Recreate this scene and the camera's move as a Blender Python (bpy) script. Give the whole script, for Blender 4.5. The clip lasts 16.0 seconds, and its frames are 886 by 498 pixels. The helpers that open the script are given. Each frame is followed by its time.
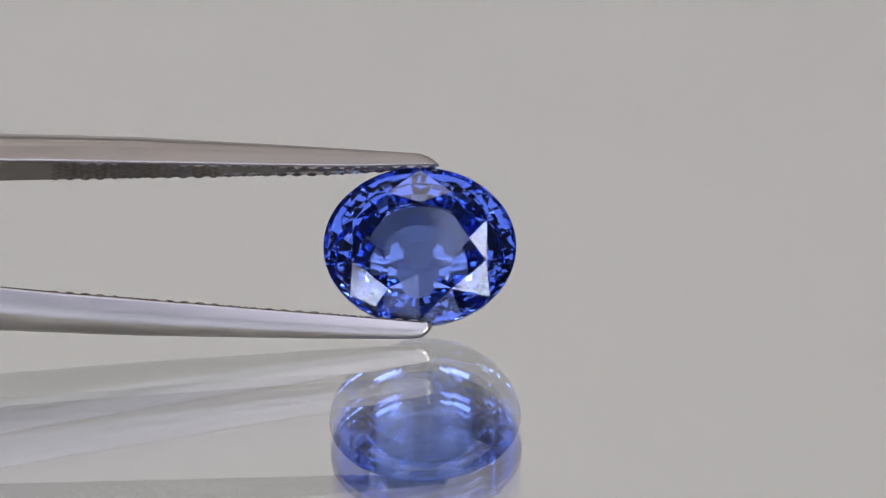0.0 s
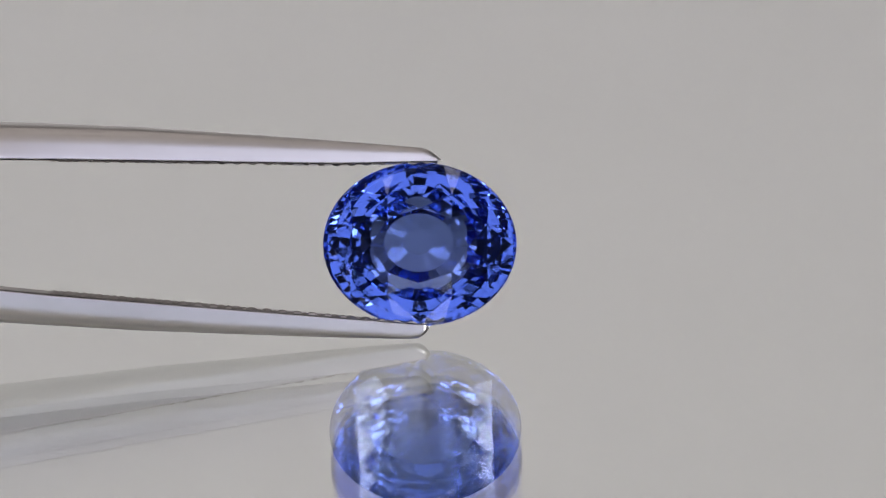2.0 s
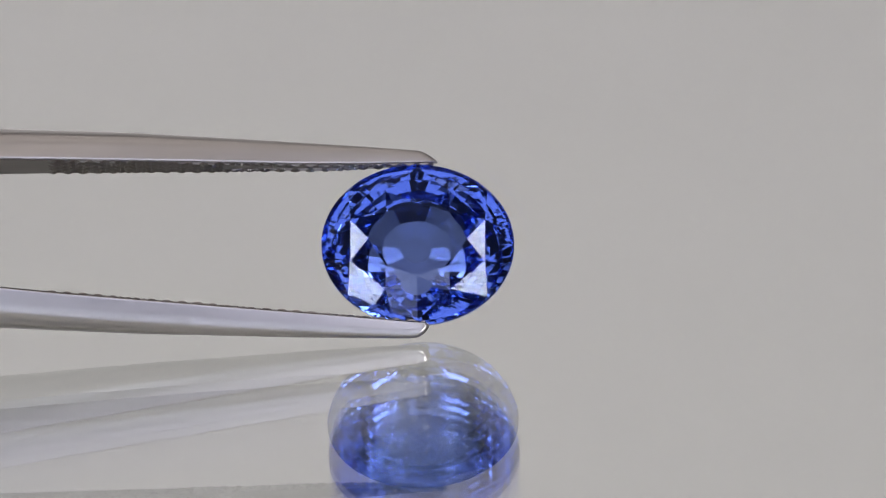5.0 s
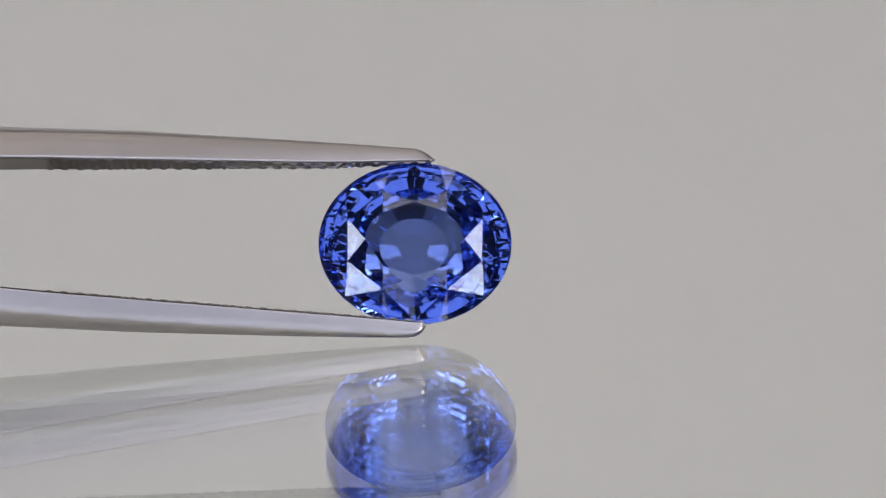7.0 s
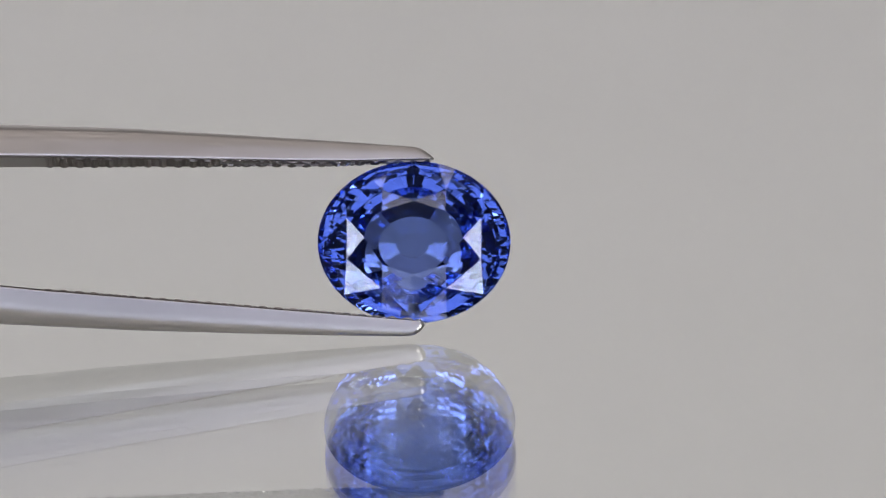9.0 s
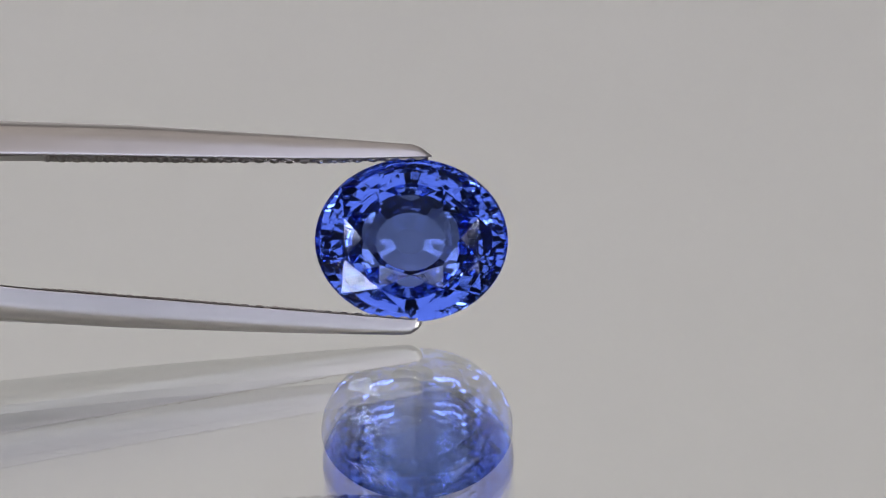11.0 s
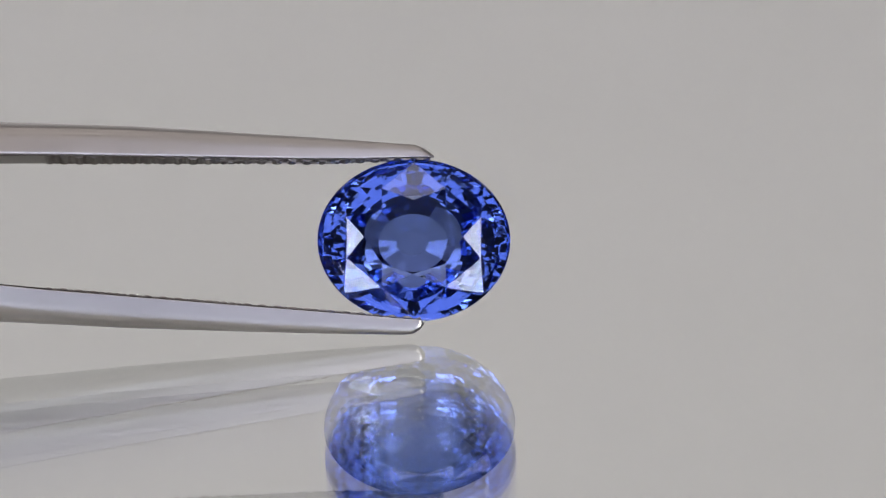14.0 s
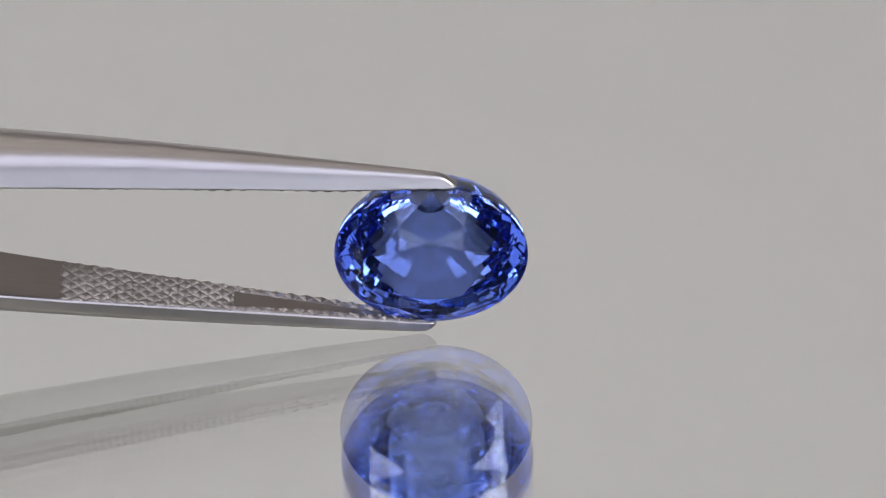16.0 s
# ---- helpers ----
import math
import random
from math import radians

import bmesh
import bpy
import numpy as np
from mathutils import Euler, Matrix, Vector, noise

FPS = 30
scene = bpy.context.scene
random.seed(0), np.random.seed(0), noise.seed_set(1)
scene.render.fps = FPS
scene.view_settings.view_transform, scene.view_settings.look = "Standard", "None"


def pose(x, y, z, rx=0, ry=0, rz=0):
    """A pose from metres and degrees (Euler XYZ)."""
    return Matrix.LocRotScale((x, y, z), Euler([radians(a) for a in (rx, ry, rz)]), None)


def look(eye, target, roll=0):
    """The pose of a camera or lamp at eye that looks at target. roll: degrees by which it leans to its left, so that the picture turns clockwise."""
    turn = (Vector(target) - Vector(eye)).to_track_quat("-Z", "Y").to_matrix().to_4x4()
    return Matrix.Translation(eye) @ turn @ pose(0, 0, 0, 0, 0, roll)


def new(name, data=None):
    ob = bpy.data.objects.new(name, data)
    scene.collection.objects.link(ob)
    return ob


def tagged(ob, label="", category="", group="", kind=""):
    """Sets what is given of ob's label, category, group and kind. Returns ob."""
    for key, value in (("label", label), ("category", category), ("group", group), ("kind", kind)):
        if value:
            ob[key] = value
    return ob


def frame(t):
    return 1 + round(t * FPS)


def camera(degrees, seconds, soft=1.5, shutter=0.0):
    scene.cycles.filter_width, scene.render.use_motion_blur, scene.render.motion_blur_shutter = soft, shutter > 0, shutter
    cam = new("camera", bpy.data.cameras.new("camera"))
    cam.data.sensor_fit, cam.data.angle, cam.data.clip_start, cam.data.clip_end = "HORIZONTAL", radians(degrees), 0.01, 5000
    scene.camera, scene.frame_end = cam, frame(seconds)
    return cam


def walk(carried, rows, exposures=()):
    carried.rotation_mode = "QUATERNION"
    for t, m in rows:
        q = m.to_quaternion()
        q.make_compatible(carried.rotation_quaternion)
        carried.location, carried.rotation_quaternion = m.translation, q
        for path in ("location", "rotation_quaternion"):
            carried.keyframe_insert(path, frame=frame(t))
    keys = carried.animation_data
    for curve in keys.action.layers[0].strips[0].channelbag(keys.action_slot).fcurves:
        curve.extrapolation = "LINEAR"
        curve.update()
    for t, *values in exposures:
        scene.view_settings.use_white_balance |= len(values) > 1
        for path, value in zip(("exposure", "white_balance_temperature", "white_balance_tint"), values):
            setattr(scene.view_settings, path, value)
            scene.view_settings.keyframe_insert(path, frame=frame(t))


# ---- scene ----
MM = 0.001
U = 26.5e-6          # one unit of the stone and tweezers plan, in metres (stone 340 units = 9 mm)

# ---- camera ----
LENS = 8.0
TILT = 12.0          # the lens looks down on the mirror by this much
LEAN = -1.7
DIST = 784 * U / math.tan(radians(LENS / 2))
STONE_Z = 171.5 * U    # height of the stone's middle over the mirror
AHEAD = Vector((0, math.cos(radians(TILT)), -math.sin(radians(TILT))))
VIEW = look((0, 0, 0), AHEAD, LEAN).to_3x3()
RIGHT, UP = VIEW.col[0].copy(), VIEW.col[1].copy()
# the stone's rest place lies 40 units left of and 7 above the middle of the view
AIM = Vector((0, 0, STONE_Z)) + RIGHT * 40 * U - UP * 7 * U
EYE = AIM - AHEAD * DIST
cam = camera(LENS, 16.0, soft=1.2)
VIEW_POSE = Matrix.Translation(EYE) @ VIEW.to_4x4()
walk(cam, [(0.0, VIEW_POSE), (16.0, VIEW_POSE)])

# ---- light ----
world = bpy.data.worlds.new("studio_air")
scene.world = world
world.use_nodes = True
world.node_tree.nodes["Background"].inputs[0].default_value = (0.9, 0.92, 1.0, 1)
world.node_tree.nodes["Background"].inputs[1].default_value = 0.02
scene.view_settings.exposure = 0.0
scene.cycles.max_bounces, scene.cycles.glossy_bounces, scene.cycles.transmission_bounces = 32, 24, 24


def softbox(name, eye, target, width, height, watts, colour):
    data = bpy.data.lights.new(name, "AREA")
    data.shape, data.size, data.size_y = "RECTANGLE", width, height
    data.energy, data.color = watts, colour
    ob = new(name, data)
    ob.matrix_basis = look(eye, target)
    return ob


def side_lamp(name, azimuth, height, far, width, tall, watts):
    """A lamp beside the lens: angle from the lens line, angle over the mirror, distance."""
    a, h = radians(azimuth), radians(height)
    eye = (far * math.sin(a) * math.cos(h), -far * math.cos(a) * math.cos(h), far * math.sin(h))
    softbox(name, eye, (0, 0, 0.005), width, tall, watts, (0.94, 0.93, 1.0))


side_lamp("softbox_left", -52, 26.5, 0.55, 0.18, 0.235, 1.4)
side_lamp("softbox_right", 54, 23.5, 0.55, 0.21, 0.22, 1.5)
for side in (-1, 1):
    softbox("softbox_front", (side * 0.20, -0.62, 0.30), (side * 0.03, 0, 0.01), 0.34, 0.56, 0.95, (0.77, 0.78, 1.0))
# unseen warm overhead light, cut into added strips to break up flat reflections
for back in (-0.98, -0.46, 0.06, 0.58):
    softbox("added_overhead_strip", (0.0, back, 1.42), (0, back + 0.001, 0), 1.2, 0.12, 0.9, (1.0, 0.89, 0.84))
# added fill that brightens the backdrop, turned away from stone and arms
softbox("backdrop_fill", (0.0, 0.12, 0.62), (0, 1.28, 0.50), 1.7, 0.3, 8.9, (1.0, 0.945, 0.93))

# ---- materials ----


def material(name):
    m = bpy.data.materials.new(name)
    m.use_nodes = True
    nodes, links = m.node_tree.nodes, m.node_tree.links
    return m, nodes, links, nodes["Principled BSDF"]


def noise_node(nodes, links, scale, detail=4.0, stretch=(1, 1, 1)):
    where = nodes.new("ShaderNodeTexCoord")
    mapping = nodes.new("ShaderNodeMapping")
    mapping.inputs["Scale"].default_value = stretch
    tex = nodes.new("ShaderNodeTexNoise")
    tex.inputs["Scale"].default_value, tex.inputs["Detail"].default_value = scale, detail
    links.new(where.outputs["Object"], mapping.inputs["Vector"])
    links.new(mapping.outputs["Vector"], tex.inputs["Vector"])
    return tex


def ramp_node(nodes, links, source, low, high, a=0.3, b=0.7):
    ramp = nodes.new("ShaderNodeValToRGB")
    ramp.color_ramp.elements[0].position, ramp.color_ramp.elements[1].position = a, b
    ramp.color_ramp.elements[0].color, ramp.color_ramp.elements[1].color = (*low, 1), (*high, 1)
    links.new(source, ramp.inputs["Fac"])
    return ramp


def steel(name, rough, base, grain=0.03):
    m, nodes, links, p = material(name)
    fine = noise_node(nodes, links, 5000, 6, (0.03, 1, 1))
    broad = noise_node(nodes, links, 120, 3)
    tint = ramp_node(nodes, links, broad.outputs["Fac"], [c * 0.9 for c in base], [min(1, c * 1.08) for c in base])
    links.new(tint.outputs["Color"], p.inputs["Base Color"])
    gloss = nodes.new("ShaderNodeMapRange")
    gloss.inputs["To Min"].default_value, gloss.inputs["To Max"].default_value = rough * 0.75, rough * 1.3
    links.new(fine.outputs["Fac"], gloss.inputs["Value"])
    links.new(gloss.outputs["Result"], p.inputs["Roughness"])
    p.inputs["Metallic"].default_value = 1.0
    bump = nodes.new("ShaderNodeBump")
    bump.inputs["Strength"].default_value, bump.inputs["Distance"].default_value = grain, 0.00001
    links.new(fine.outputs["Fac"], bump.inputs["Height"])
    links.new(bump.outputs["Normal"], p.inputs["Normal"])
    return m


def paper(name, low, high, rough=0.9):
    m, nodes, links, p = material(name)
    broad = noise_node(nodes, links, 3, 3)
    tint = ramp_node(nodes, links, broad.outputs["Fac"], low, high)
    links.new(tint.outputs["Color"], p.inputs["Base Color"])
    p.inputs["Roughness"].default_value = rough
    p.inputs["Specular IOR Level"].default_value = 0.1
    return m


STEEL = steel("brushed_steel", 0.32, (0.60, 0.58, 0.57))
STEEL_GRIP = steel("blasted_steel", 0.43, (0.33, 0.305, 0.285), 0.10)
BACKDROP = paper("grey_backdrop_paper", (0.66, 0.655, 0.65), (0.69, 0.685, 0.68))
# for the unseen box added around the set
ENCLOSURE = paper("dim_enclosure_paint", (0.17, 0.16, 0.15), (0.20, 0.188, 0.178))

SAPPHIRE, _n, _l, _p = material("blue_sapphire")
_p.inputs["Base Color"].default_value = (0.178, 0.211, 0.575, 1)
_p.inputs["Roughness"].default_value = 0.03
_p.inputs["IOR"].default_value = 1.77
_p.inputs["Transmission Weight"].default_value = 1.0
_deep = _n.new("ShaderNodeBsdfGlass")        # the longer the way inside, the deeper the blue
_deep.inputs["Color"].default_value = (0.405, 0.548, 0.87, 1)
_deep.inputs["Roughness"].default_value, _deep.inputs["IOR"].default_value = 0.03, 1.77
_mix = _n.new("ShaderNodeMixShader")
_mix.inputs["Fac"].default_value = 0.5
_l.new(_p.outputs["BSDF"], _mix.inputs[1])
_l.new(_deep.outputs["BSDF"], _mix.inputs[2])
_l.new(_mix.outputs["Shader"], _n["Material Output"].inputs["Surface"])

GLASS, _n, _l, _p = material("plate_glass")
_p.inputs["Base Color"].default_value = (0.985, 0.995, 0.985, 1)
_p.inputs["Roughness"].default_value = 0.0
_p.inputs["IOR"].default_value = 1.5
_p.inputs["Transmission Weight"].default_value = 1.0

SILVER, _n, _l, _p = material("mirror_silvering")
_p.inputs["Base Color"].default_value = (0.90, 0.92, 0.905, 1)
_p.inputs["Metallic"].default_value = 1.0
_p.inputs["Roughness"].default_value = 0.0

# ---- helpers for meshes ----


def part(name, bm, mat, parent=None, label="", smooth=False):
    mesh = bpy.data.meshes.new(name)
    bmesh.ops.recalc_face_normals(bm, faces=bm.faces)
    bm.to_mesh(mesh)
    bm.free()
    mesh.materials.append(mat)
    if smooth:
        mesh.shade_smooth()
    ob = new(name, mesh)
    if parent:
        ob.parent = parent
    if label:
        tagged(ob, label)
    return ob


def box_mesh(x0, x1, y0, y1, z0, z1):
    bm = bmesh.new()
    bmesh.ops.create_cube(bm, size=1)
    for v in bm.verts:
        v.co = Vector(((x0 + x1) / 2 + v.co.x * (x1 - x0), (y0 + y1) / 2 + v.co.y * (y1 - y0), (z0 + z1) / 2 + v.co.z * (z1 - z0)))
    return bm


# ---- the place ----
GLASS_T = 3.0 * MM
mirror = tagged(part("mirror_plate", box_mesh(-0.8, 0.8, -0.35, 1.25, -GLASS_T, 0), GLASS),
                "thick clear glass mirror plate lying flat under the stone", "mirror", kind="structure")
part("silvering", box_mesh(-0.8, 0.8, -0.35, 1.25, -GLASS_T - 0.0012, -GLASS_T - 0.0002), SILVER, mirror, "silvered mirror backing")


def sweep():
    """Paper backdrop: rises behind the mirror and curves over."""
    bm = bmesh.new()
    line = [(1.28, -0.05), (1.28, 0.0)]
    line += [(1.28 + 0.5 * (1 - math.cos(a)) * 0.3, 0.02 + 1.4 * k / 12) for k, a in ((k, k / 12 * 1.2) for k in range(13))]
    rows = [[bm.verts.new((x, y, z)) for x in np.linspace(-1.5, 1.5, 13)] for y, z in line]
    for r0, r1 in zip(rows, rows[1:]):
        for k in range(12):
            bm.faces.new((r0[k], r0[k + 1], r1[k + 1], r1[k]))
    return bm


tagged(part("backdrop", sweep(), BACKDROP, smooth=True), "plain pale grey paper backdrop behind the mirror", "backdrop", kind="structure")
# unseen box added around the set: gives stone and steel dim surroundings to reflect
tagged(part("floor", box_mesh(-1.5, 1.5, -1.5, 1.6, -0.10, -0.05), ENCLOSURE), "unseen dim grey bottom of the added enclosure, below the mirror", "floor", kind="structure")
tagged(part("ceiling", box_mesh(-1.5, 1.5, -1.5, 1.6, 1.45, 1.50), ENCLOSURE), "unseen dim grey top of the enclosure added to shape the light", "ceiling", kind="structure")
for nm, b in (("enclosure_left", (-1.55, -1.5, -1.5, 1.6, -0.05, 1.45)), ("enclosure_right", (1.5, 1.55, -1.5, 1.6, -0.05, 1.45)),
              ("enclosure_front", (-1.5, 1.5, -1.55, -1.5, -0.05, 1.45)), ("enclosure_back", (-1.5, 1.5, 1.6, 1.65, -0.05, 1.45))):
    tagged(part(nm, box_mesh(*b), ENCLOSURE), "unseen dim grey side of the enclosure added to shape the light", "wall", kind="structure")

# ---- the stone: x to the right, z up, the table towards -y ----
A, B = 171.5 * U, 145 * U


def ring(count, r, y, turn=0.0, ra=1.0, rb=1.0):
    return [Vector((A * r * ra * math.cos(a), y * U, B * r * rb * math.sin(a)))
            for a in (2 * math.pi * (k + turn) / count for k in range(count))]


def stone():
    """A closed oval cut, split into its table, crown, girdle and pavilion."""
    hull = bmesh.new()
    signs = ((1, 1), (-1, 1), (-1, -1), (1, -1))
    rim = [(87, 0), (-88, 0), (0, 66), (-2, -66)] + [(a * 56, b * 48) for a, b in signs]
    shoulder = [(a * 119, b * 37) for a, b in signs] + [(a * 57, b * 88) for a, b in signs]
    corners = [(a * 124, b * 95) for a, b in signs] + [(163, 0), (-163, 0), (0, 138), (0, -138)]
    pts = [Vector((x, -62, z)) * U for x, z in rim]
    pts += [Vector((x, -46, z)) * U for x, z in shoulder]
    pts += [Vector((x, -12, z)) * U for x, z in corners]
    pts += ring(64, 1.0, -4, 0.5) + ring(64, 1.0, 4, 0.5)
    # hand-cut pavilion: tiers of flat facets, each tier a little off centre
    for r, y, dx, dz in ((0.972, 30, 0, 0), (0.89, 61, 1, 0), (0.755, 92, 1.5, -1), (0.57, 120, 0, 1.5), (0.36, 142, -2, 1), (0.16, 155, -3, 2)):
        pts += [q + Vector((dx, 0, dz)) * U for q in ring(26, r, y, 0.5)]
    for q in pts:
        hull.verts.new(q)
    bmesh.ops.convex_hull(hull, input=hull.verts)
    bmesh.ops.dissolve_limit(hull, angle_limit=radians(0.4), verts=hull.verts, edges=hull.edges)
    bmesh.ops.recalc_face_normals(hull, faces=hull.faces)
    sides = {"table": [], "crown": [], "girdle": [], "pavilion": []}
    for f in hull.faces:
        ys = [v.co.y / U for v in f.verts]
        kind = "table" if max(ys) < -61 else "girdle" if max(ys) < 6 and min(ys) > -6 else "crown" if max(ys) < 6 else "pavilion"
        sides[kind].append([v.co.copy() for v in f.verts])
    hull.free()
    whole = tagged(new("sapphire"), "oval faceted deep blue sapphire held between tweezer tips", "gemstone")
    for kind, faces in sides.items():
        corners, polygons = {}, []
        for f in faces:
            polygons.append([corners.setdefault(tuple(c), len(corners)) for c in f])
        mesh = bpy.data.meshes.new(kind)
        mesh.from_pydata(list(corners), [], polygons)
        mesh.materials.append(SAPPHIRE)
        new(kind, mesh).parent = whole
    return whole


gem = stone()

# ---- the tweezers ----
TIP = 37.0           # where the tips end, right of the stone's middle


def width(x):
    return 26 + 0.14 * min(1840, TIP - x)


UPPER_IN = ((-4300, 190), (-3800, 190), (-744, 151), (-648, 150.5), (-144, 144), (TIP, 149))
UPPER_OUT = ((-4300, 255), (-3800, 255), (-744, 215), (-494, 206), (-144, 183), (6, 171), (TIP - 16, 164), (TIP - 6, 156), (TIP, 151))
LOWER_IN = ((-4300, 180), (-3800, 180), (-744, -81), (-654, -90), (-344, -115), (-104, -134), (TIP - 20, -144))
LOWER_OUT = ((-4300, 125), (-3800, 125), (-744, -140), (-494, -154), (-144, -166), (-14, -168), (TIP - 38, -166), (TIP - 28, -160), (TIP - 20, -150))


def along(line, x):
    return float(np.interp(x, [q[0] for q in line], [q[1] for q in line]))


def arm(inner, outer, tip):
    """Half-round steel arm: flat inside, sloped sides, rounded back."""
    bm = bmesh.new()
    xs = [-4300, -4000, -3800, -3000, -2000, -1400, -1000, -744, -648, -500, -350, -200, -100, -50, tip - 34, tip - 24, tip - 18, tip - 12, tip - 7, tip - 3, tip - 1, tip]
    loops = []
    for x in xs:
        zi, zo = along(inner, x), along(outer, x)
        w = width(x) / 2
        left = tip - x
        if left < 10:
            w *= math.sqrt(max(0.3, 1 - (1 - left / 10) ** 2))
        t = zo - zi
        half = [(1, 0), (1, 0.04), (0.985, 0.09), (0.875, 0.42), (0.835, 0.53), (0.755, 0.67), (0.64, 0.80), (0.49, 0.91), (0.3, 0.975), (0.1, 1.0)]
        section = [(-w * k, f) for k, f in half] + [(w * k, f) for k, f in reversed(half)]
        loops.append([bm.verts.new((x * U, y * U, (zi + t * f) * U)) for y, f in section])
    n = len(loops[0])
    for a, b in zip(loops, loops[1:]):
        for k in range(n):
            bm.faces.new((a[k], a[(k + 1) % n], b[(k + 1) % n], b[k]))
    bm.faces.new(loops[0])
    bm.faces.new(loops[-1])
    return bm


def grip(inner, side, tip):
    """One cut sheet on an arm's inner face: plain towards the handle, then crossed grooves that leave rounded studs."""
    bm = bmesh.new()
    xs = list(np.arange(-4200, -660, 118.0)) + [-660, -655, -648] + list(np.arange(-645, tip - 6, 2.9))
    rows = []
    for x in xs:
        w = width(x) / 2 - 2.0
        left = tip - x
        if left < 10:
            w *= math.sqrt(max(0.3, 1 - (1 - left / 10) ** 2))
        z = along(inner, x)
        n = 44
        row = []
        for k in range(n + 1):
            y = -w + 2 * w * k / n
            if x < -653:
                h = 3.0
            else:
                u, v = (x / 27.0 + y / 26.0), (x / 27.0 - y / 26.0)
                peak = min(abs((u % 1) - 0.5), abs((v % 1) - 0.5))
                bulge = min(1.0, peak * 2.1)
                h = 0.3 + 5.4 * bulge * (2 - bulge)
                if x > -345 and abs(y) < w - 15:
                    h = 0.8
            if k in (0, n):
                h = min(h, 2.0)
            row.append(bm.verts.new((x * U, y * U, (z + side * h) * U)))
        rows.append(row)
    for a, b in zip(rows, rows[1:]):
        for k in range(len(a) - 1):
            q = (a[k], a[k + 1], b[k + 1], b[k])
            bm.faces.new(q if side < 0 else q[::-1])
    return bm


tweezers = tagged(new("tweezers"), "brushed steel gem tweezers gripping the stone at their tips", "tweezers")
upper = part("upper_arm", arm(UPPER_IN, UPPER_OUT, TIP), STEEL, tweezers, smooth=True)
lower = part("lower_arm", arm(LOWER_IN, LOWER_OUT, TIP - 20), STEEL, tweezers, smooth=True)
part("knurled_grip", grip(UPPER_IN, -1, TIP), STEEL_GRIP, upper, "dark knurled steel gripping face")
part("knurled_grip", grip(LOWER_IN, 1, TIP - 20), STEEL_GRIP, lower, "dark knurled steel gripping face")

part("weld_block", box_mesh(-4290 * U, -3880 * U, -110 * U, 110 * U, 177 * U, 193 * U), STEEL, tweezers)

# ---- what moves ----
# seconds, how far an inner face of the arms opens to the view (units; above nought the stone looks up)
OPEN = ((0, 35), (0.3, 31), (0.5, 20), (0.7, 12), (0.9, 1), (1.1, -12), (1.3, -29), (1.5, -38), (1.7, -25), (2.0, -5), (2.3, 8),
        (2.5, 16), (2.8, 31), (3.0, 25), (3.2, 12), (3.5, 2), (3.75, -18), (4.0, -33), (4.2, -17), (4.6, 6), (5.0, 26), (5.4, 8), (5.9, -26),
        (6.3, -22), (6.6, -1), (6.8, 9), (7.0, 20), (7.2, 20), (7.5, 3), (7.7, -10), (7.9, -28), (8.1, -35), (8.3, -22), (8.5, -8), (8.8, 8),
        (9.2, 23), (9.7, 8), (10.3, -26), (10.8, -5), (11.3, 25), (11.6, 29), (11.9, 18), (12.2, 0), (12.5, -16), (12.8, -42), (13.0, -33),
        (13.3, -10), (13.6, 5), (13.9, 11), (14.2, 24), (14.5, 36), (14.8, 14), (15.0, 7), (15.2, -7), (15.4, -23), (15.6, -35), (15.8, -54), (16.0, -80))
# seconds, place of the lower tip in the view: units right of and below the rest place
TIPS = ((0, 11, 152), (1.0, 10, 154), (2.0, 11, 152), (3.0, 12, 151), (4.0, 11, 152), (6.5, 2, 150.5), (7.5, 3, 150), (8.5, 1, 150),
        (9.0, 1, 147.5), (11.5, -5, 145.5), (12.5, -2, 147.5), (13.5, 0, 145), (14.5, 1, 145), (15.0, 14, 141), (15.5, 25, 136), (16.0, 31, 131))


# seconds, gap between the lower tip and the mirror (units)
GAP = ((0, 2.5), (4, 2.5), (7, 4), (9, 4), (11.5, 6), (14.5, 5), (16, 3))


def between(rows, t, k):
    return float(np.interp(t, [q[0] for q in rows], [q[k] for q in rows]))


def holding(t, opened):
    """The pose in which the lower tip almost rests on the mirror and the arms are rolled about their length."""
    turn = math.asin(opened / 140)
    right = between(TIPS, t, 1) - 12
    down = between(TIPS, t, 2) + 17 * max(0, -math.sin(turn)) - 154 * math.cos(turn)
    way = Vector((0, 0, STONE_Z)) + RIGHT * right * U - UP * down * U - EYE
    face = Matrix((RIGHT, AHEAD, UP)).transposed().to_4x4()
    lift = 0.4 * max(0.0, min(1.0, -math.degrees(turn) / 17))
    turned = face @ pose(0, 0, 0, 0, lift, 0) @ pose(0, 0, 0, -math.degrees(turn))
    foot = turned @ Vector((12 * U, 0, -167 * U))
    stretch = 0.3 + 0.7 * (between(GAP, t, 1) * U - EYE.z - foot.z) / way.z
    return Matrix.Translation(EYE + way * stretch) @ turned


def motions():
    rows = [(t, holding(t, o)) for t, o in OPEN]
    walk(gem, rows)
    # the handle end lies a little nearer to the lens than the tips
    face = Matrix((RIGHT, AHEAD, UP)).transposed().to_4x4()
    swing = face @ pose(0, 0, 0, 0, 0, 5) @ face.inverted()
    about = [(t, Matrix.Translation(m.translation), m) for t, m in rows]
    walk(tweezers, [(t, c @ swing @ c.inverted() @ m @ pose(0, 0, 0, 0, 0, -3)) for t, c, m in about])


motions()
